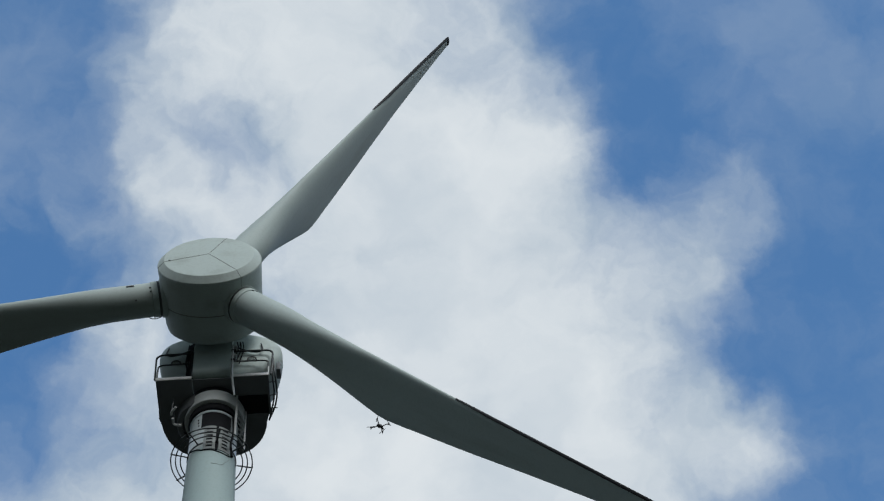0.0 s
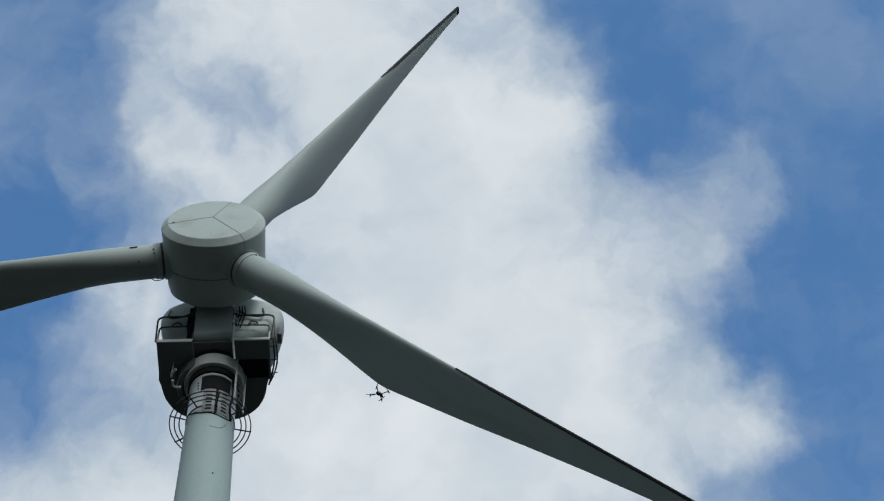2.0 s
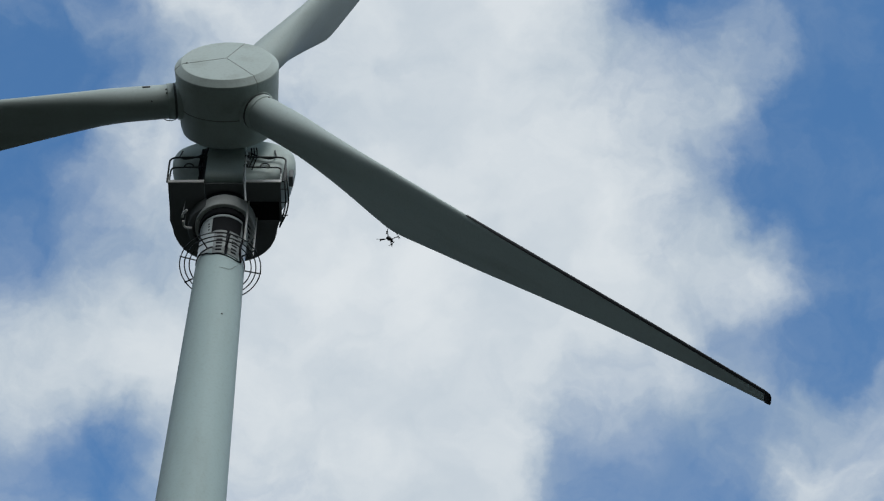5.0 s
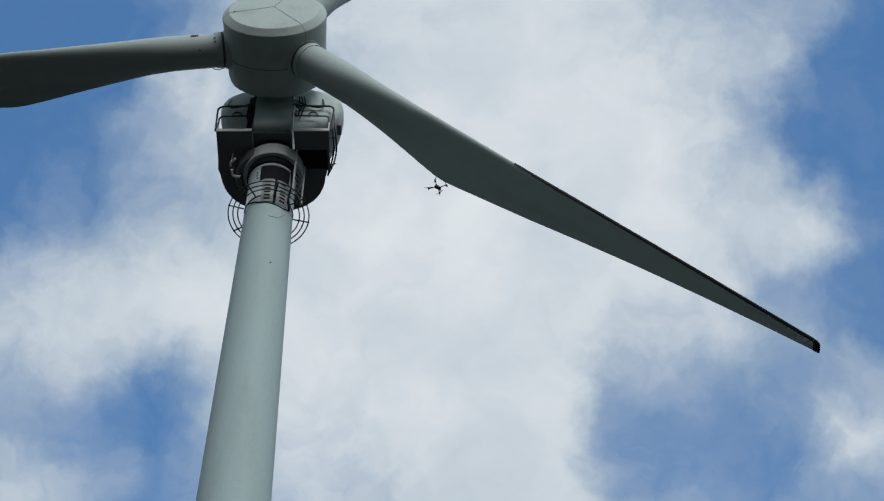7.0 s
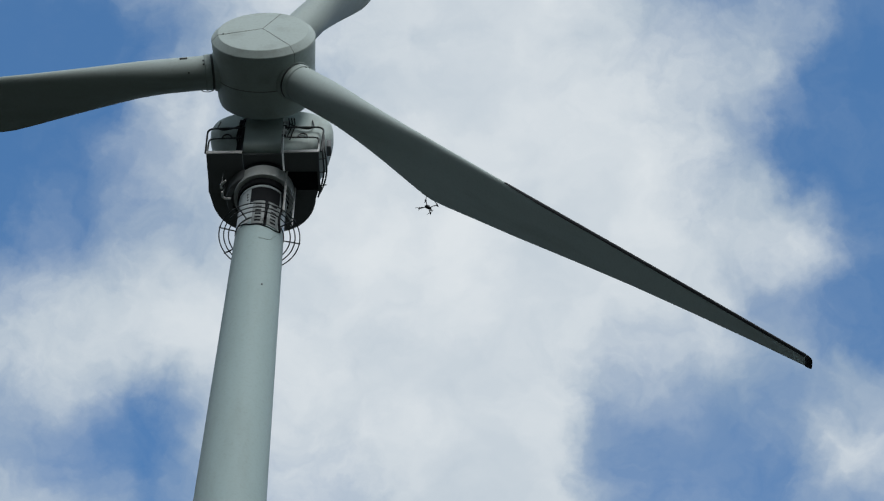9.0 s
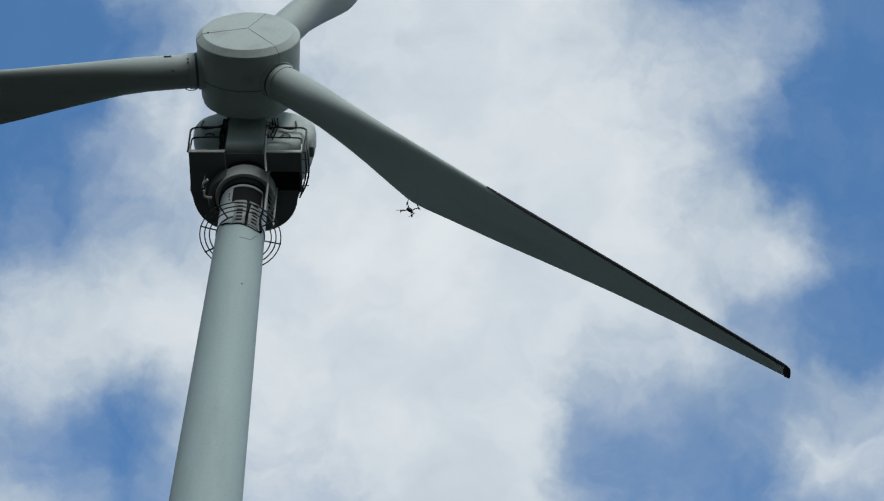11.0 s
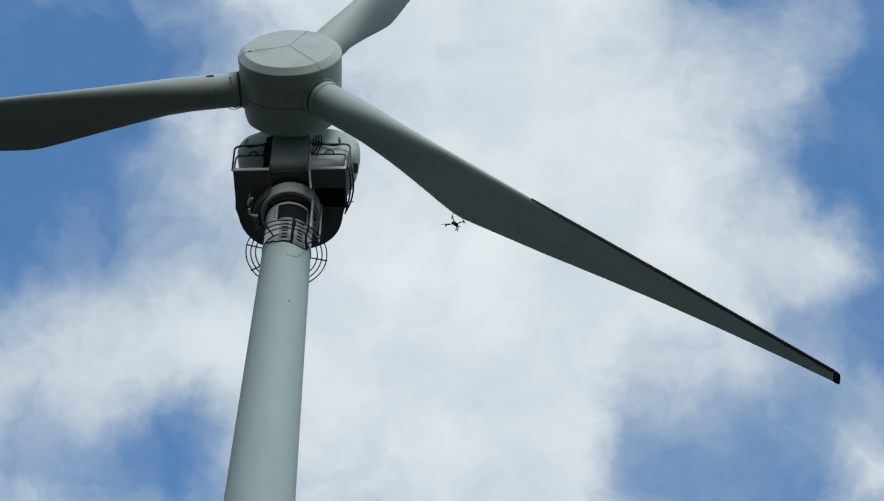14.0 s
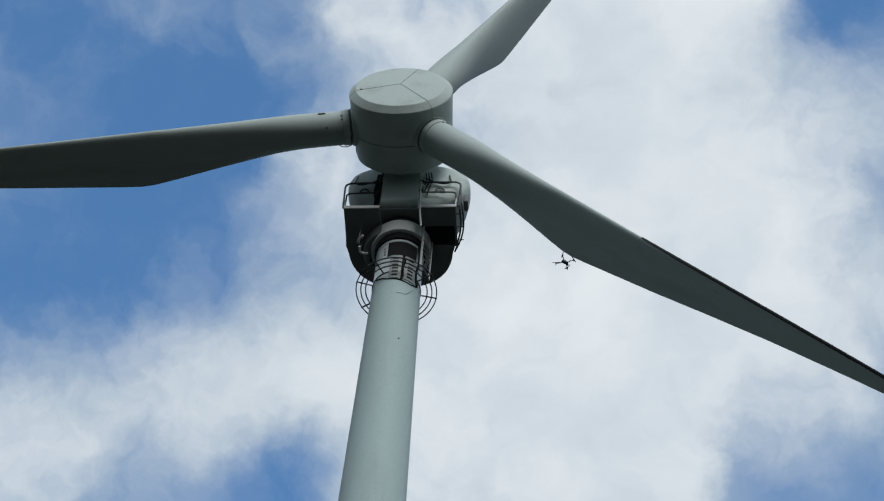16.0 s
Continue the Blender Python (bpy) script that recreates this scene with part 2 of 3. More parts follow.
# loose cable lying on the tower's skin, and a dark spot
cable = [on_tower(a + 9, HUB_Z + h, 0.012) for a, h in ((-2, -5.33), (4, -5.36), (11, -5.33), (18, -5.35), (26, -5.27), (32, -5.12), (38, -5.02), (42, -4.90))]
part("cable", tube(rounded(cable, 0.08), 0.005, 6), M_PLATE, tower, "thin dark loose cable")
p = on_tower(24.5, HUB_Z - 7.30, 0.0)
part("bolt_head", lathe([(0.0, 0.02), (0.020, 0.018), (0.026, 0.0)], 10), M_DARK, tower, "small dark bolt head", Matrix.Translation(p) @ Vector((p.x, p.y, 0)).to_track_quat("Z", "Y").to_matrix().to_4x4())


def local(name, bm, mat, parent, label="", m=None, smooth=True):
    """A part of the turbine that is built in the nacelle's axes."""
    base = NAC if parent is turbine else Matrix()
    return part(name, bm, mat, parent, label, base @ (m if m is not None else Matrix()), smooth)


# neck between tower and nacelle, with its openings
neck = local("tower_neck", lathe([(0.58, -4.56), (0.602, -4.54), (0.600, -3.02), (0.615, -3.0), (0.615, -2.93), (0.57, -2.90), (0.57, -2.35)], 72), M_BRIGHT, turbine, "glossy pale steel tower neck")


def curved_plate(r, a0, a1, z0, z1, thick=0.015, n=10):
    bm = bmesh.new()
    grid = []
    for rr in (r, r + thick):
        for z in (z0, z1):
            grid.append([bm.verts.new((rr * math.sin(radians(a0 + (a1 - a0) * i / n)), -rr * math.cos(radians(a0 + (a1 - a0) * i / n)), z)) for i in range(n + 1)])
    il, ih, ol, oh = grid
    for i in range(n):
        for a, b in ((ol, oh), (ih, il), (il, ol), (oh, ih)):
            bm.faces.new((a[i], a[i + 1], b[i + 1], b[i]))
    for i in (0, n):
        bm.faces.new((il[i], ol[i], oh[i], ih[i]))
    return bm


hatch = local("opening", curved_plate(0.597, -24, 52, -3.66, -2.92, 0.008), M_HOLE, neck, "dark opening in the neck")
for a0, a1 in ((-14, 13), (21, 50)):
    grille = local("grille", curved_plate(0.612, a0, a1, -4.70, -3.68, 0.022), M_PLATE, neck, "slotted pale steel plate")
    am = (a0 + a1) / 2
    for k in range(6):
        local("slot", curved_plate(0.632, am - 7, am + 7, -4.60 + k * 0.15, -4.53 + k * 0.15, 0.006, 4), M_HOLE, grille)
local("centre_bar", curved_plate(0.612, 14, 20, -4.72, -3.60, 0.03, 3), M_HOLE, neck, "dark vertical bar")
local("side_hose", tube(rounded([(0.52, -0.36, -2.95), (0.56, -0.34, -3.6), (0.50, -0.42, -4.2), (0.55, -0.36, -4.7)], 0.3), 0.03), M_HOLE, neck, "black hose beside the openings")
for a, z in ((-34, -3.25), (-33, -3.38), (-32, -3.52)):
    local("vent_hole", curved_plate(0.600, a - 2, a + 2, z, z + 0.06, 0.006, 2), M_HOLE, neck)
edge = []
for a, h in ((-50, -4.50), (-38, -4.57), (-27, -4.62), (-20, -4.70), (-9, -4.73), (3, -4.735), (16, -4.775), (29, -4.79), (42, -4.80), (50, -4.76), (62, -4.66)):
    t = radians(a)
    edge.append((0.628 * math.sin(t), -0.628 * math.cos(t), h))
local("sealing_strip", tube(rounded(edge, 0.1), 0.016, 6), M_HOLE, neck, "ragged black sealing strip")


# yaw collar
collar = local("yaw_collar", lathe([(0.60, -2.66), (0.70, -2.68), (0.755, -2.66), (0.77, -2.62), (0.77, -2.24), (0.74, -2.23)], 80), M_COLLAR, turbine, "pale cylindrical yaw collar")
# near-black skirt: the shadow between collar and front housing is in its colour
local("shade_skirt", lathe([(0.76, -2.35), (0.77, -2.25), (0.77, -2.08)], 72), M_HOLE, collar, "near-black skirt painting the shadow above the collar")
local("drive_cover", lathe([(0.60, -2.60), (0.72, -2.58), (0.74, -2.54), (0.74, -2.14)], 72), M_DARK, collar, "dark round cover of the yaw drive", Matrix.Translation((-0.23, 0.09, 0)))
# ring kept near-black: darkness of the gap below the collar is painted in
local("bearing_ring", lathe([(0.56, -2.90), (0.645, -2.90), (0.66, -2.88), (0.66, -2.67)], 64), M_HOLE, collar, "bearing ring with the gap's darkness in its colour")

# nacelle: flat D-shaped floor, rounded shell and front beam
plan = [(-1.44, -0.30), (-1.47, 0.13)]
for i in range(1, 24):
    a = math.pi * (1 - i / 24)
    plan.append((-0.05 + 1.365 * math.copysign(abs(math.cos(a)) ** 0.85, math.cos(a)), 0.13 + 1.30 * abs(math.sin(a)) ** 0.85))
plan += [(1.38, 0.13), (1.42, -0.30)]
# the pan's shade is part of its grey
floor_pan = local("nacelle_floor", prism(plan, -2.10, -1.92, 0.03), M_DARK, turbine, "underside pan of the nacelle with shade in its colour")


def nacelle_shell():
    bm = bmesh.new()
    n, rings = 56, []
    # f: place along the axis (to the back), k: size of the section
    for y, k in ((-0.93, 0.80), (-0.91, 0.87), (-0.85, 0.94), (-0.75, 0.985), (-0.60, 1.0), (-0.35, 0.995), (-0.1, 0.965), (0.2, 0.91), (0.5, 0.83), (0.8, 0.71), (1.05, 0.56), (1.25, 0.36)):
        ring = []
        for i in range(n):
            t = 2 * math.pi * i / n
            c, s = math.cos(t), math.sin(t)
            e = 2 / (2.5 if s > 0 else 1.9)
            ring.append(bm.verts.new((0.13 + 1.61 * k * math.copysign(abs(c) ** e, c), y, -0.60 + (0.92 if s > 0 else 1.28) * k * math.copysign(abs(s) ** e, s))))
        rings.append(ring)
    for a, b in zip(rings, rings[1:]):
        for i in range(n):
            bm.faces.new((a[i], a[(i + 1) % n], b[(i + 1) % n], b[i]))
    bm.faces.new(rings[0])
    bm.faces.new(list(reversed(rings[-1])))
    return bm


shell = local("nacelle_shell", nacelle_shell(), M_SHELL, turbine, "rounded weathered grey-green nacelle shell")


def front_beam():
    """The beam from the nacelle to the hub, rounded under its front."""
    side = [(-1.12, 0.45), (-1.16, -0.60), (-1.16, -1.76)]
    for i in range(9):
        a = math.pi / 2 * i / 8
        side.append((-0.98 - 0.18 * math.cos(a), -1.80 - 0.18 * math.sin(a)))
    side += [(-0.40, -1.98), (0.2, -1.98), (0.2, 0.45)]
    bm = bmesh.new()
    left = [bm.verts.new((-0.50, y, z)) for y, z in side]
    right = [bm.verts.new((0.46, y, z)) for y, z in side]
    n = len(side)
    bm.faces.new(left)
    bm.faces.new(list(reversed(right)))
    for i in range(n):
        bm.faces.new((left[i], right[i], right[(i + 1) % n], left[(i + 1) % n]))
    return bm


# added plate: its dark colour stands in for shade under the front housing
local("belly_shade_plate", box(-0.515, 0.475, -0.97, 0.10, -2.05, -1.984, 0.012), M_DARK, floor_pan, "added plate that paints the shade under the front housing")
beam = local("front_beam", front_beam(), M_SHELL, turbine, "pale rounded front housing between nacelle and hub")

# the two service platforms with their rails
def platform(x0, x1, outer):
    # deck in the same grey, its underside shade painted in
    deck = local("platform", box(x0, x1, -1.08, 0.12, -2.16, -2.10, 0.01), M_DARK, turbine, "steel service platform with underside shade in its colour")
    local("toe_board", box(x0, x1, -1.105, -1.083, -2.18, -2.06, 0.005), M_WHITE, deck, "white painted edge board")
    inner = x0 if outer > 0 else x1
    edge = x1 if outer > 0 else x0
    o = 0.05 * outer if outer < 0 else 0.09
    top = rounded([(inner, -1.04, -0.86), (edge + o, -1.04, -0.88), (edge + o * 0.6, -1.04, -2.06)], 0.22)
    local("top_rail", tube(top, 0.026), M_PIPE, deck, "bent dark pipe handrail")
    mid = rounded([(inner, -1.03, -1.33), (edge - 0.02 * outer, -1.03, -1.36), (edge - 0.02 * outer, -1.03, -1.75)], 0.15)
    local("middle_rail", tube(mid, 0.022), M_PIPE, deck, "bent dark pipe middle rail")
    local("post", tube([(edge - 0.01 * outer, -1.03, -2.08), (edge - 0.01 * outer, -1.03, -1.70)], 0.03), M_ZINC, deck, "pale steel rail post")
    local("inner_post", tube([(inner, -1.05, -2.08), (inner, -1.05, -0.86)], 0.026), M_ZINC if outer > 0 else M_PIPE, deck)
    # bent grab loops on the shell behind the rail
    s = outer
    loop = rounded([(s * 1.20, -0.96, -0.42), (s * 1.26, -0.99, -0.78), (s * 1.12, -1.0, -0.90), (s * 0.85, -1.0, -0.82), (s * 0.58, -1.0, -0.60)], 0.12)
    local("grab_rail", tube(loop, 0.02), M_PIPE, deck)
    ring = [(s * 0.98 + 0.12 * math.cos(a), -0.97, -1.22 + 0.16 * math.sin(a)) for a in [math.pi * k / 8 for k in range(9)]]
    local("lifting_eye", tube(ring, 0.02), M_PIPE, deck)
    return deck


deck_left = platform(-1.44, -0.52, -1)
deck_right = platform(0.48, 1.44, 1)
local("floor_opening", box(0.56, 1.38, -0.50, 0.05, -2.19, -2.163, 0.005), M_HOLE, deck_right, "black opening in the platform floor")
for k in range(2):
    x, z = 1.60 - 0.07 * k, -2.10 - 0.03 * k
    bow = rounded([(1.53, -1.04, -1.25 - 0.3 * k), (x, -0.98, z + 0.1), (x + 0.03, -0.46, z), (x - 0.07, -0.03, z), (1.36, 0.32, z + 0.02)], 0.25)
    local("bow_rail", tube(bow, 0.022), M_PIPE, deck_right, "curved dark guard bar")
for y in (-0.85, -0.45, -0.05):
    local("bow_tie", tube([(1.40, y, -2.13), (1.60, y, -2.11)], 0.014), M_PIPE, deck_right)
# hoses and pipes beside the front housing
for k, (x, y) in enumerate(((-0.545, -1.06), (-0.59, -1.00), (-0.64, -0.97), (-0.69, -0.96))):
    hose = rounded([(x + 0.02, y, -0.35), (x - 0.03, y - 0.02, -0.95 - 0.1 * k), (x + 0.02, y, -1.5), (x, y + 0.02, -2.05)], 0.25)
    local("hose", tube(hose, 0.022 + 0.004 * (k % 2), 6), M_HOLE, beam, "black hydraulic hose")
pipe_right = rounded([(0.50, -1.13, -0.70), (0.50, -1.14, -1.60), (0.52, -1.12, -2.2), (0.60, -1.05, -3.0)], 0.3)
local("pipe", tube(pipe_right, 0.028), M_ZINC, beam, "pale vertical pipe")
for k, z in enumerate((-0.8, -1.0, -1.25, -1.45)):
    local("clamp", box(0.46, 0.60 - 0.02 * (k % 2), -1.16, -1.08, z, z + 0.07, 0.01), M_PIPE if k % 2 else M_ZINC, beam)
for k in range(3):
    x = 0.58 + 0.07 * k
    local("hose", tube(rounded([(x, -1.0, -0.35), (x + 0.05, -1.02, -0.75), (x - 0.06, -1.0, -1.1 - 0.15 * k)], 0.2), 0.016, 6), M_HOLE, beam, "black hydraulic hose")

# ring guard round the tower flange
guard = local("ring_guard", lathe([(0.600, -4.40), (0.622, -4.40), (0.622, -4.36), (0.600, -4.36)], 64, True), M_PIPE, turbine, "dark steel ring guard round the tower head")
for r in (0.775, 0.895, 1.015):
    ring = [(r * math.cos(2 * math.pi * k / 64), r * math.sin(2 * math.pi * k / 64), -4.38) for k in range(64)]
    local("ring", tube(ring, 0.016, 6, closed=True), M_PIPE, guard)
for deg in (28, 73, 118, 163, 208, 253, 298, 347):
    a = radians(deg)
    local("spoke", tube([(0.63 * math.cos(a), -0.63 * math.sin(a), -4.38), (1.04 * math.cos(a), -1.04 * math.sin(a), -4.38)], 0.02, 6), M_PIPE, guard)

# vent on the flank, and the ladder beside the neck
local("side_vent", box(1.60, 1.72, -0.84, -0.52, -1.50, -1.16, 0.03), M_DARK, shell, "dark vent housing on the flank of the shell")

ladder = local("ladder", tube([(0.52, -0.95, -1.95), (0.60, -0.50, -2.15), (0.60, -0.46, -3.95)], 0.03), M_WHITE, turbine, "white steel ladder under the nacelle")
local("stile", tube([(0.79, -0.02, -2.15), (0.79, -0.02, -3.95)], 0.026), M_WHITE, ladder)
for k in range(8):
    z = -2.35 - k * 0.21
    local("rung", tube([(0.60, -0.46, z), (0.79, -0.02, z)], 0.014, 6), M_ZINC, ladder)
for pts in (((-0.91, -0.72, -2.88), (-1.03, -0.60, -2.90), (-1.04, -0.50, -2.90)), ((-1.02, -0.40, -2.90), (-1.02, -0.24, -2.90), (-0.96, -0.19, -2.90), (-0.82, -0.17, -2.88))):
    pipe = local("hook_pipe", tube(rounded(pts, 0.07), 0.032), M_WHITE, turbine, "short white bent pipe")
    mid = Vector(pts[1])
    local("bracket", tube([mid, mid + Vector((0.02, 0.05, 0.80))], 0.015, 6), M_DARK, pipe)

# ---- rotor: axis along local -y ----
AX = ROTOR @ pose(0, 0, 0, 90, 0, 0)      # local z towards the front


def rot_part(name, bm, mat, parent, label="", m=None):
    base = AX if parent is turbine else Matrix()
    return part(name, bm, mat, parent, label, base @ (m if m is not None else Matrix()))


hub = rot_part("hub", lathe([(0.0, -1.07), (0.85, -1.07), (1.12, -1.05), (1.23, -0.96), (1.27, -0.80), (1.298, -0.182), (1.290, -0.176), (1.290, -0.164), (1.300, -0.158), (1.345, 0.70), (1.35, 0.775), (1.338, 0.80)], 112), M_SHELL, turbine, "round weathered grey-green hub")
cap = rot_part("hub_cap", lathe([(1.338, 0.80), (1.172, 0.945), (1.150, 0.951), (1.148, 0.9512), (0.0, 1.027)], 112), M_SHELL, hub, "flat bevelled front cap of the hub")
cap.data.set_sharp_from_angle(angle=radians(12))
shaft = rot_part("shaft_ring", lathe([(0.62, -1.25), (0.66, -1.25), (0.66, -1.06), (0.62, -1.06)], 64, True), M_DARK, hub)


rot_part("seam_ring", lathe([(1.294, -0.185), (1.303, -0.183), (1.304, -0.157), (1.296, -0.155)], 96, True), M_SEAM, hub, "dark joint round the hub")


def radial_seam(angle):
    m = pose(0, 0, 0, 0, 0, angle)
    prof = [(0.0, 1.029), (1.145, 0.955), (1.175, 0.943), (1.338, 0.804), (1.352, 0.775), (1.345, 0.50)]
    bm = bmesh.new()
    rows = []
    for r, z in prof:
        rows.append([bm.verts.new((r, w, z + dz)) for w in (-0.007, 0.007) for dz in (-0.004, 0.003)])
    for a, b in zip(rows, rows[1:]):
        for i, j in ((0, 1), (1, 3), (3, 2), (2, 0)):
            bm.faces.new((a[i], a[j], b[j], b[i]))
    return bm, m


def blade_mesh():
    """Lofted blade: local z outward, +x to the leading edge, y thickness."""
    st = [  # radius, leading edge, trailing edge, thickness, wing shape
        (1.05, 0.47, 0.47, 0.94, 0.0), (1.6, 0.47, 0.47, 0.94, 0.0), (2.7, 0.48, 0.485, 0.92, 0.0), (3.3, 0.48, 0.56, 0.84, 0.15),
        (4.0, 0.46, 0.70, 0.74, 0.4), (5.0, 0.44, 0.90, 0.62, 0.7), (6.0, 0.42, 1.11, 0.52, 0.9), (6.6, 0.42, 1.22, 0.46, 1.0),
        (6.9, 0.41, 1.235, 0.44, 1.0), (7.4, 0.40, 1.20, 0.41, 1.0), (8.0, 0.385, 1.14, 0.38, 1.0), (10.0, 0.335, 0.95, 0.28, 1.0), (12.0, 0.30, 0.73, 0.21, 1.0),
        (14.0, 0.26, 0.53, 0.16, 1.0), (16.0, 0.215, 0.37, 0.12, 1.0), (18.0, 0.16, 0.23, 0.08, 1.0), (19.24, 0.122, 0.160, 0.055, 1.0),
    ]
    st = np.array(st)
    zs = np.concatenate([np.linspace(1.05, 3.3, 8), np.linspace(3.5, 8.0, 26), np.linspace(8.4, 19.24, 30)])
    cols = [np.interp(zs, st[:, 0], st[:, k]) for k in range(1, 5)]
    bm = bmesh.new()
    n, rings = 64, []
    for z, le, te, th, w in zip(zs, *cols):
        ring = []
        for i in range(n):
            t = 2 * math.pi * i / n
            x = (le - te) / 2 + (le + te) / 2 * math.cos(t)
            y = th / 2 * math.sin(t) * (1 - w + w * (0.62 + 0.5 * math.cos(t)))
            ring.append(bm.verts.new((x, y, z)))
        rings.append(ring)
    for a, b in zip(rings, rings[1:]):
        for i in range(n):
            bm.faces.new((a[i], a[(i + 1) % n], b[(i + 1) % n], b[i]))
    bm.faces.new(list(reversed(rings[0])))
    bm.faces.new(rings[-1])
    return bm, (zs, cols)


def edge_strip(data, start, width):
    """Tape wrapped round the leading edge, 12 mm proud."""
    zs, cols = data
    bm = bmesh.new()
    rows = []
    for z in np.linspace(start, 19.24, 60):
        le, te, th, w = (float(np.interp(z, zs, c)) for c in cols)
        half = (le + te) / 2
        reach = math.acos(1 - min(1.0, 0.15 + (z - start) / 1.5) * (width + 0.022 * (z - start) / 8.0) / half)
        row = []
        for lift in (0.012, -0.012):
            for k in range(13):
                t = reach * (k / 6 - 1)
                wing = 1 - w + w * (0.62 + 0.5 * math.cos(t))
                y = th / 2 * math.sin(t) * wing
                d = Vector((math.cos(t) / half, math.sin(t) / (th / 2 * wing))).normalized() * lift
                row.append(bm.verts.new(((le - te) / 2 + half * math.cos(t) + d.x, y + d.y, z)))
        rows.append(row[:13] + row[:12:-1])
    n = len(rows[0])
    for a, b in zip(rows, rows[1:]):
        for i in range(n):
            bm.faces.new((a[i], a[(i + 1) % n], b[(i + 1) % n], b[i]))
    bm.faces.new(rows[0])
    bm.faces.new(rows[-1])
    return bm


def tip_cap():
    bm = bmesh.new()
    rows = []
    for z, le, te, th in ((19.27, 0.130, 0.172, 0.078), (19.32, 0.125, 0.17, 0.075), (19.40, 0.10, 0.16, 0.06), (19.43, 0.07, 0.14, 0.03)):
        rows.append([bm.verts.new(((le - te) / 2 + (le + te) / 2 * math.cos(2 * math.pi * i / 16), th / 2 * math.sin(2 * math.pi * i / 16), z)) for i in range(16)])
    for a, b in zip(rows, rows[1:]):
        for i in range(16):
            bm.faces.new((a[i], a[(i + 1) % 16], b[(i + 1) % 16], b[i]))
    bm.faces.new(rows[-1])
    bm.faces.new(list(reversed(rows[0])))
    return bm


BLADE, DATA = blade_mesh()
blade_me = mesh_of("blade", BLADE, M_BLADE)
strip_me = {9.6: mesh_of("leading_edge_tape", edge_strip(DATA, 9.6, 0.032), M_STRIP), 12.3: mesh_of("leading_edge_tape", edge_strip(DATA, 12.3, 0.055), M_STRIP)}
tip_me = mesh_of("tip_cap", tip_cap(), M_STRIP)
collar_me = mesh_of("root_collar", lathe([(0.46, 1.20), (0.525, 1.20), (0.527, 1.33), (0.518, 1.345), (0.482, 1.35), (0.482, 1.41), (0.494, 1.415), (0.494, 1.56), (0.486, 1.57), (0.46, 1.575)], 64), M_SHELL)
gap_me = mesh_of("root_gap", lathe([(0.46, 1.346), (0.490, 1.349), (0.490, 1.408), (0.46, 1.412)], 64), M_SOOT)


def put(name, me, parent, m=None, label=""):
    ob = new(name, me)
    ob.parent = parent
    ob.matrix_basis = m if m is not None else Matrix()
    if label:
        ob["label"] = label
    return ob


for k, turn in enumerate((ROTOR_TURN, ROTOR_TURN + 120, ROTOR_TURN - 120)):
    g = radians(turn)
    slip = (0.0, -0.045, -0.01)[k]       # each blade sits a little differently in its bearing
    # in AX axes: x right, y up, z to the front
    rad, front = Vector((math.cos(g), math.sin(g), 0)), Vector((0, 0, 1))
    m = Matrix((front, rad.cross(front), rad)).transposed().to_4x4()
    seat = pose(-0.035, 0, 0, 0, -0.18, 0) @ Matrix.Diagonal((0.95, 0.95, 1, 1)) if k == 1 else Matrix()
    b = put("blade", blade_me, turbine, AX @ Matrix.Translation((0, 0, slip)) @ m @ seat, "long tapered grey-green blade turned edge-on to the wind")
    put("leading_edge_tape", strip_me[9.6 if k == 2 else 12.3], b, None, "black leading edge tape")
    put("tip_cap", tip_me, b, None, "dark tip cap")
    rc = put("root_collar", collar_me, b, None, "raised collar at the blade root")
    put("root_gap", gap_me, rc)
    bm, sm = radial_seam(turn)
    rot_part("seam", bm, M_SEAM, hub, "dark cap joint", sm)
    bolt = Vector((math.cos(g) * 1.03, math.sin(g) * 1.03, 0.962))
    if k == 1:
        rot_part("bolt_head", lathe([(0.0, 0.02), (0.022, 0.018), (0.028, 0.0)], 10), M_STRIP, hub, "small dark bolt head", Matrix.Translation(bolt))
        wire = rounded([(-0.44, 0.10, 1.75), (-0.62, 0.12, 1.66), (-0.66, 0.14, 1.50), (-0.60, 0.12, 1.36)], 0.1)
        part("cable_loop", tube(wire, 0.014, 6), M_ZINC, b, "thin hanging cable loop")
        part("clip", box(0.40, 0.50, -0.03, 0.03, 2.0, 2.2, 0.01), M_PIPE, b, "small dark clip")

for a, r in ((20, 1.5), (35, 1.5), (60, 1.9)):
    t = radians(a)
    for b in [o for o in turbine.children if o.name in ("blade.001", "blade.002")]:
        spot = Matrix.Translation((0.47 * math.cos(t), -0.47 * math.sin(t), r + 0.1)) @ Vector((math.cos(t), -math.sin(t), 0)).to_track_quat("Z", "Y").to_matrix().to_4x4()
        part("bolt_head", lathe([(0.0, 0.02), (0.022, 0.018), (0.03, -0.03)], 8), M_PIPE, b, "", spot)

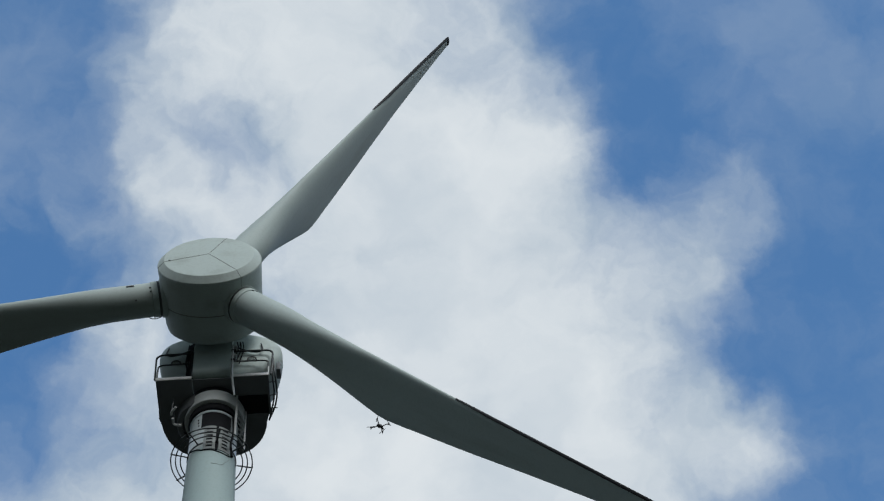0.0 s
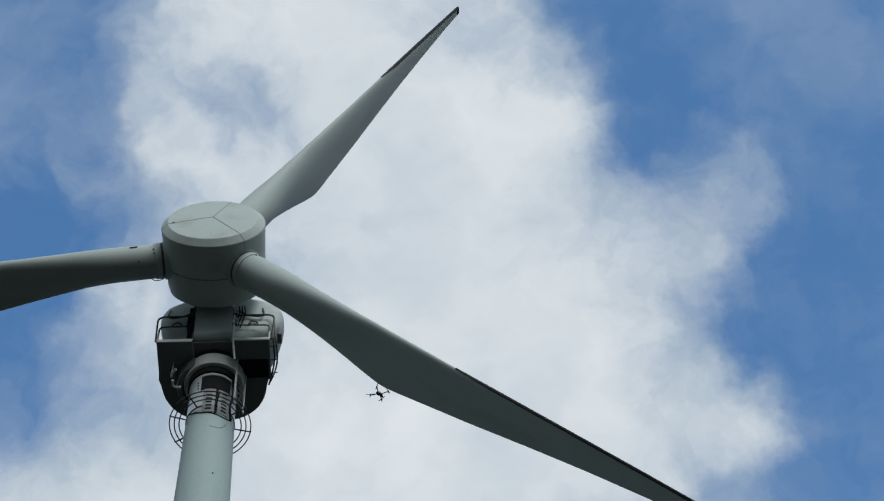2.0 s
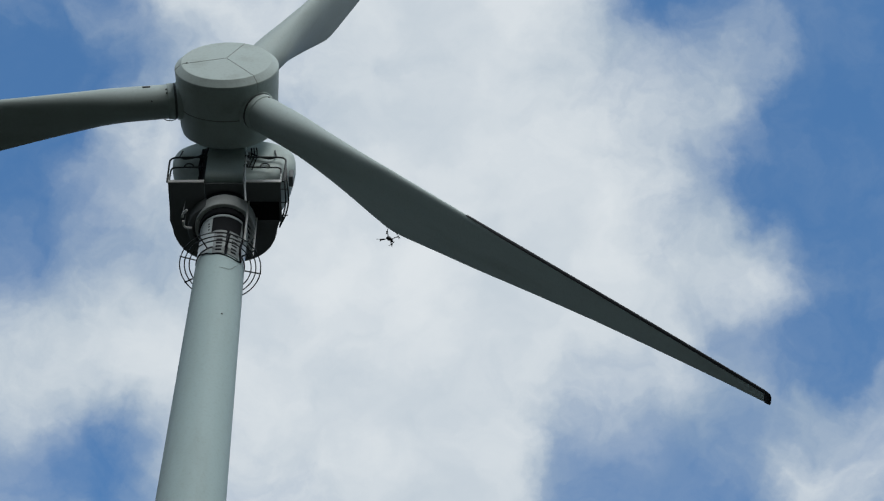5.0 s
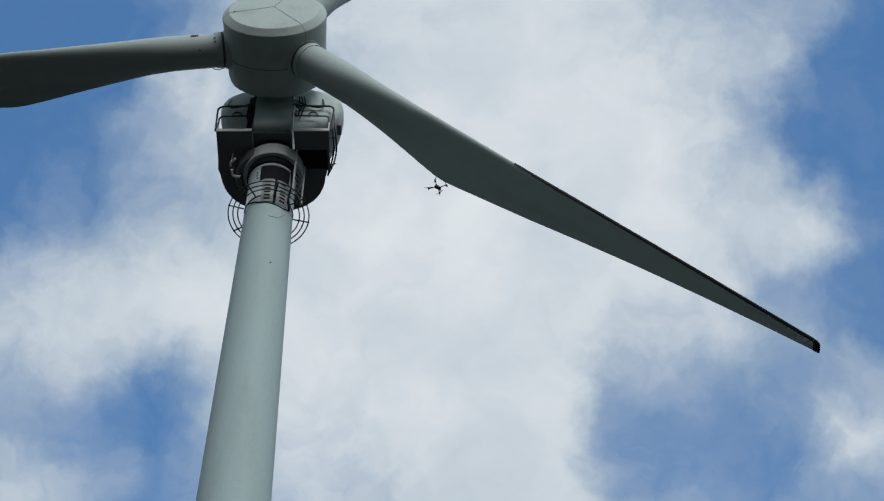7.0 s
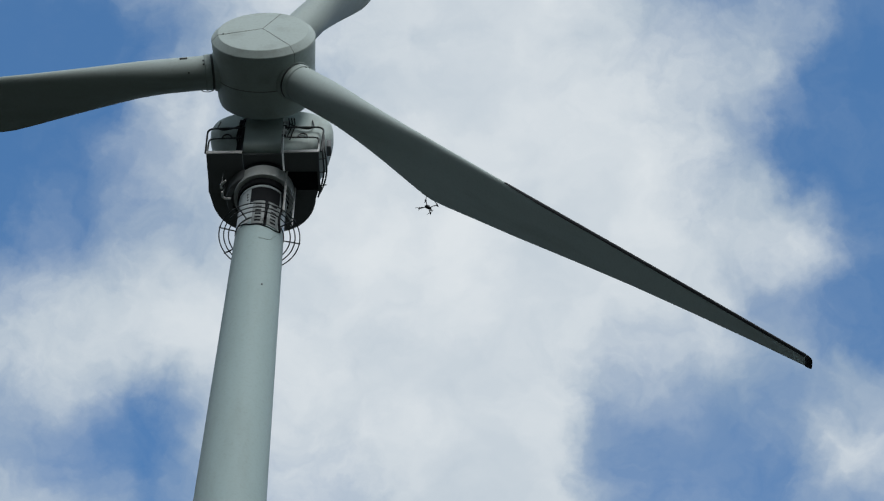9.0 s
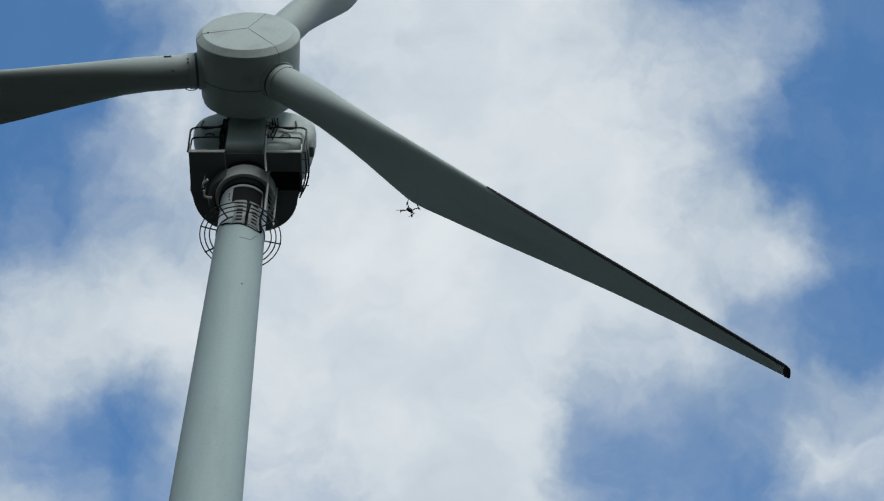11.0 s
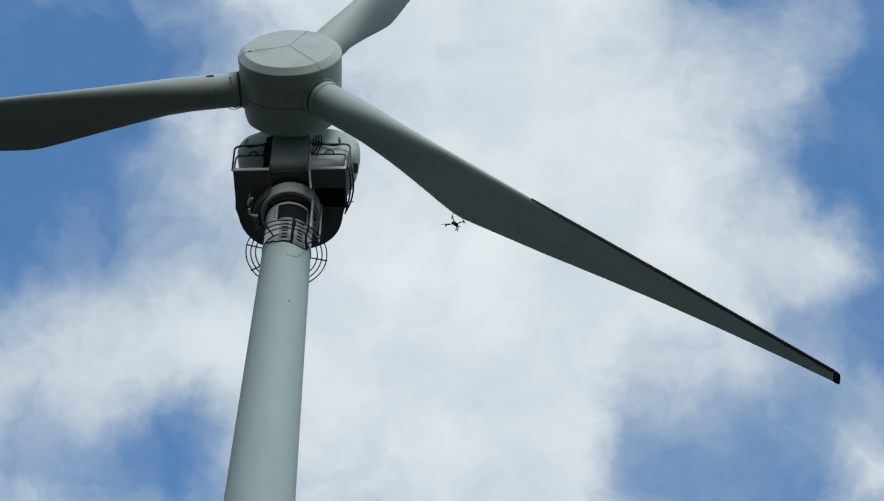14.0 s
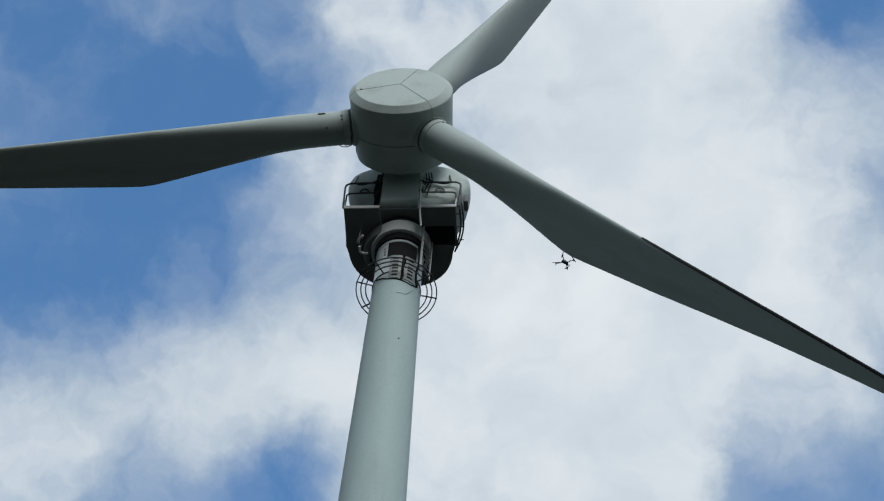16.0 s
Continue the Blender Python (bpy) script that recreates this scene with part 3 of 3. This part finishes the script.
# ---- the drone ----
def build_drone(place, scale, m):
    d = tagged(new("drone"), "small dark grey four-rotor drone hovering beside a blade", "drone")
    d.matrix_world = Matrix.Translation(place) @ m
    s = scale
    body = bmesh.new()
    bmesh.ops.create_uvsphere(body, u_segments=16, v_segments=10, radius=1.0, matrix=Matrix.Diagonal((0.10 * s, 0.055 * s, 0.045 * s, 1)))
    part("body", body, M_DRONE, d, "rounded dark grey body")
    part("battery", box(-0.07 * s, 0.03 * s, -0.035 * s, 0.035 * s, 0.02 * s, 0.06 * s, 0.01 * s), M_DRONE, d)
    gim = bmesh.new()
    bmesh.ops.create_uvsphere(gim, u_segments=12, v_segments=8, radius=0.028 * s, matrix=Matrix.Translation((0.085 * s, 0, -0.05 * s)))
    part("gimbal_camera", gim, M_STRIP, d, "small black camera ball")
    for ax, ay in ((1, 1), (1, -1), (-1, 1), (-1, -1)):
        e = Vector((0.17 * s * ax, 0.17 * s * ay, 0.02 * s))
        arm = part("arm", tube([(0.06 * s * ax, 0.03 * s * ay, 0.0), e * 0.6, e], 0.013 * s, 8), M_DRONE, d)
        part("motor", lathe([(0.0, -0.02 * s), (0.022 * s, -0.02 * s), (0.024 * s, 0.025 * s), (0.0, 0.03 * s)], 14), M_DRONE, arm, "", Matrix.Translation(e))
        leg = part("leg", tube([e, e + Vector((0.01 * s * ax, 0.01 * s * ay, -0.07 * s))], 0.008 * s, 6), M_DRONE, arm)
        prop = bmesh.new()
        for sgn in (1, -1):
            vs = [prop.verts.new((x * s * sgn, y * s * sgn, z * s)) for x, y, z in ((0.01, -0.006, 0), (0.06, -0.013, 0.003), (0.125, -0.005, 0.0), (0.125, 0.004, 0.0), (0.06, 0.010, -0.003), (0.01, 0.006, 0))]
            top = [prop.verts.new(v.co + Vector((0, 0, 0.003 * s))) for v in vs]
            prop.faces.new(vs)
            prop.faces.new(list(reversed(top)))
            for i in range(6):
                prop.faces.new((vs[i], vs[(i + 1) % 6], top[(i + 1) % 6], top[i]))
        part("propeller", prop, M_PIPE, arm, "thin two-bladed propeller", Matrix.Translation(e + Vector((0, 0, 0.03 * s))) @ pose(0, 0, 0, 0, 0, 70 * ax + 35 * ay))
    return d


build_drone(NAC @ Vector((4.24, -0.6, -4.06)), 0.95, pose(0, 0, 0, 10, -6, 22))
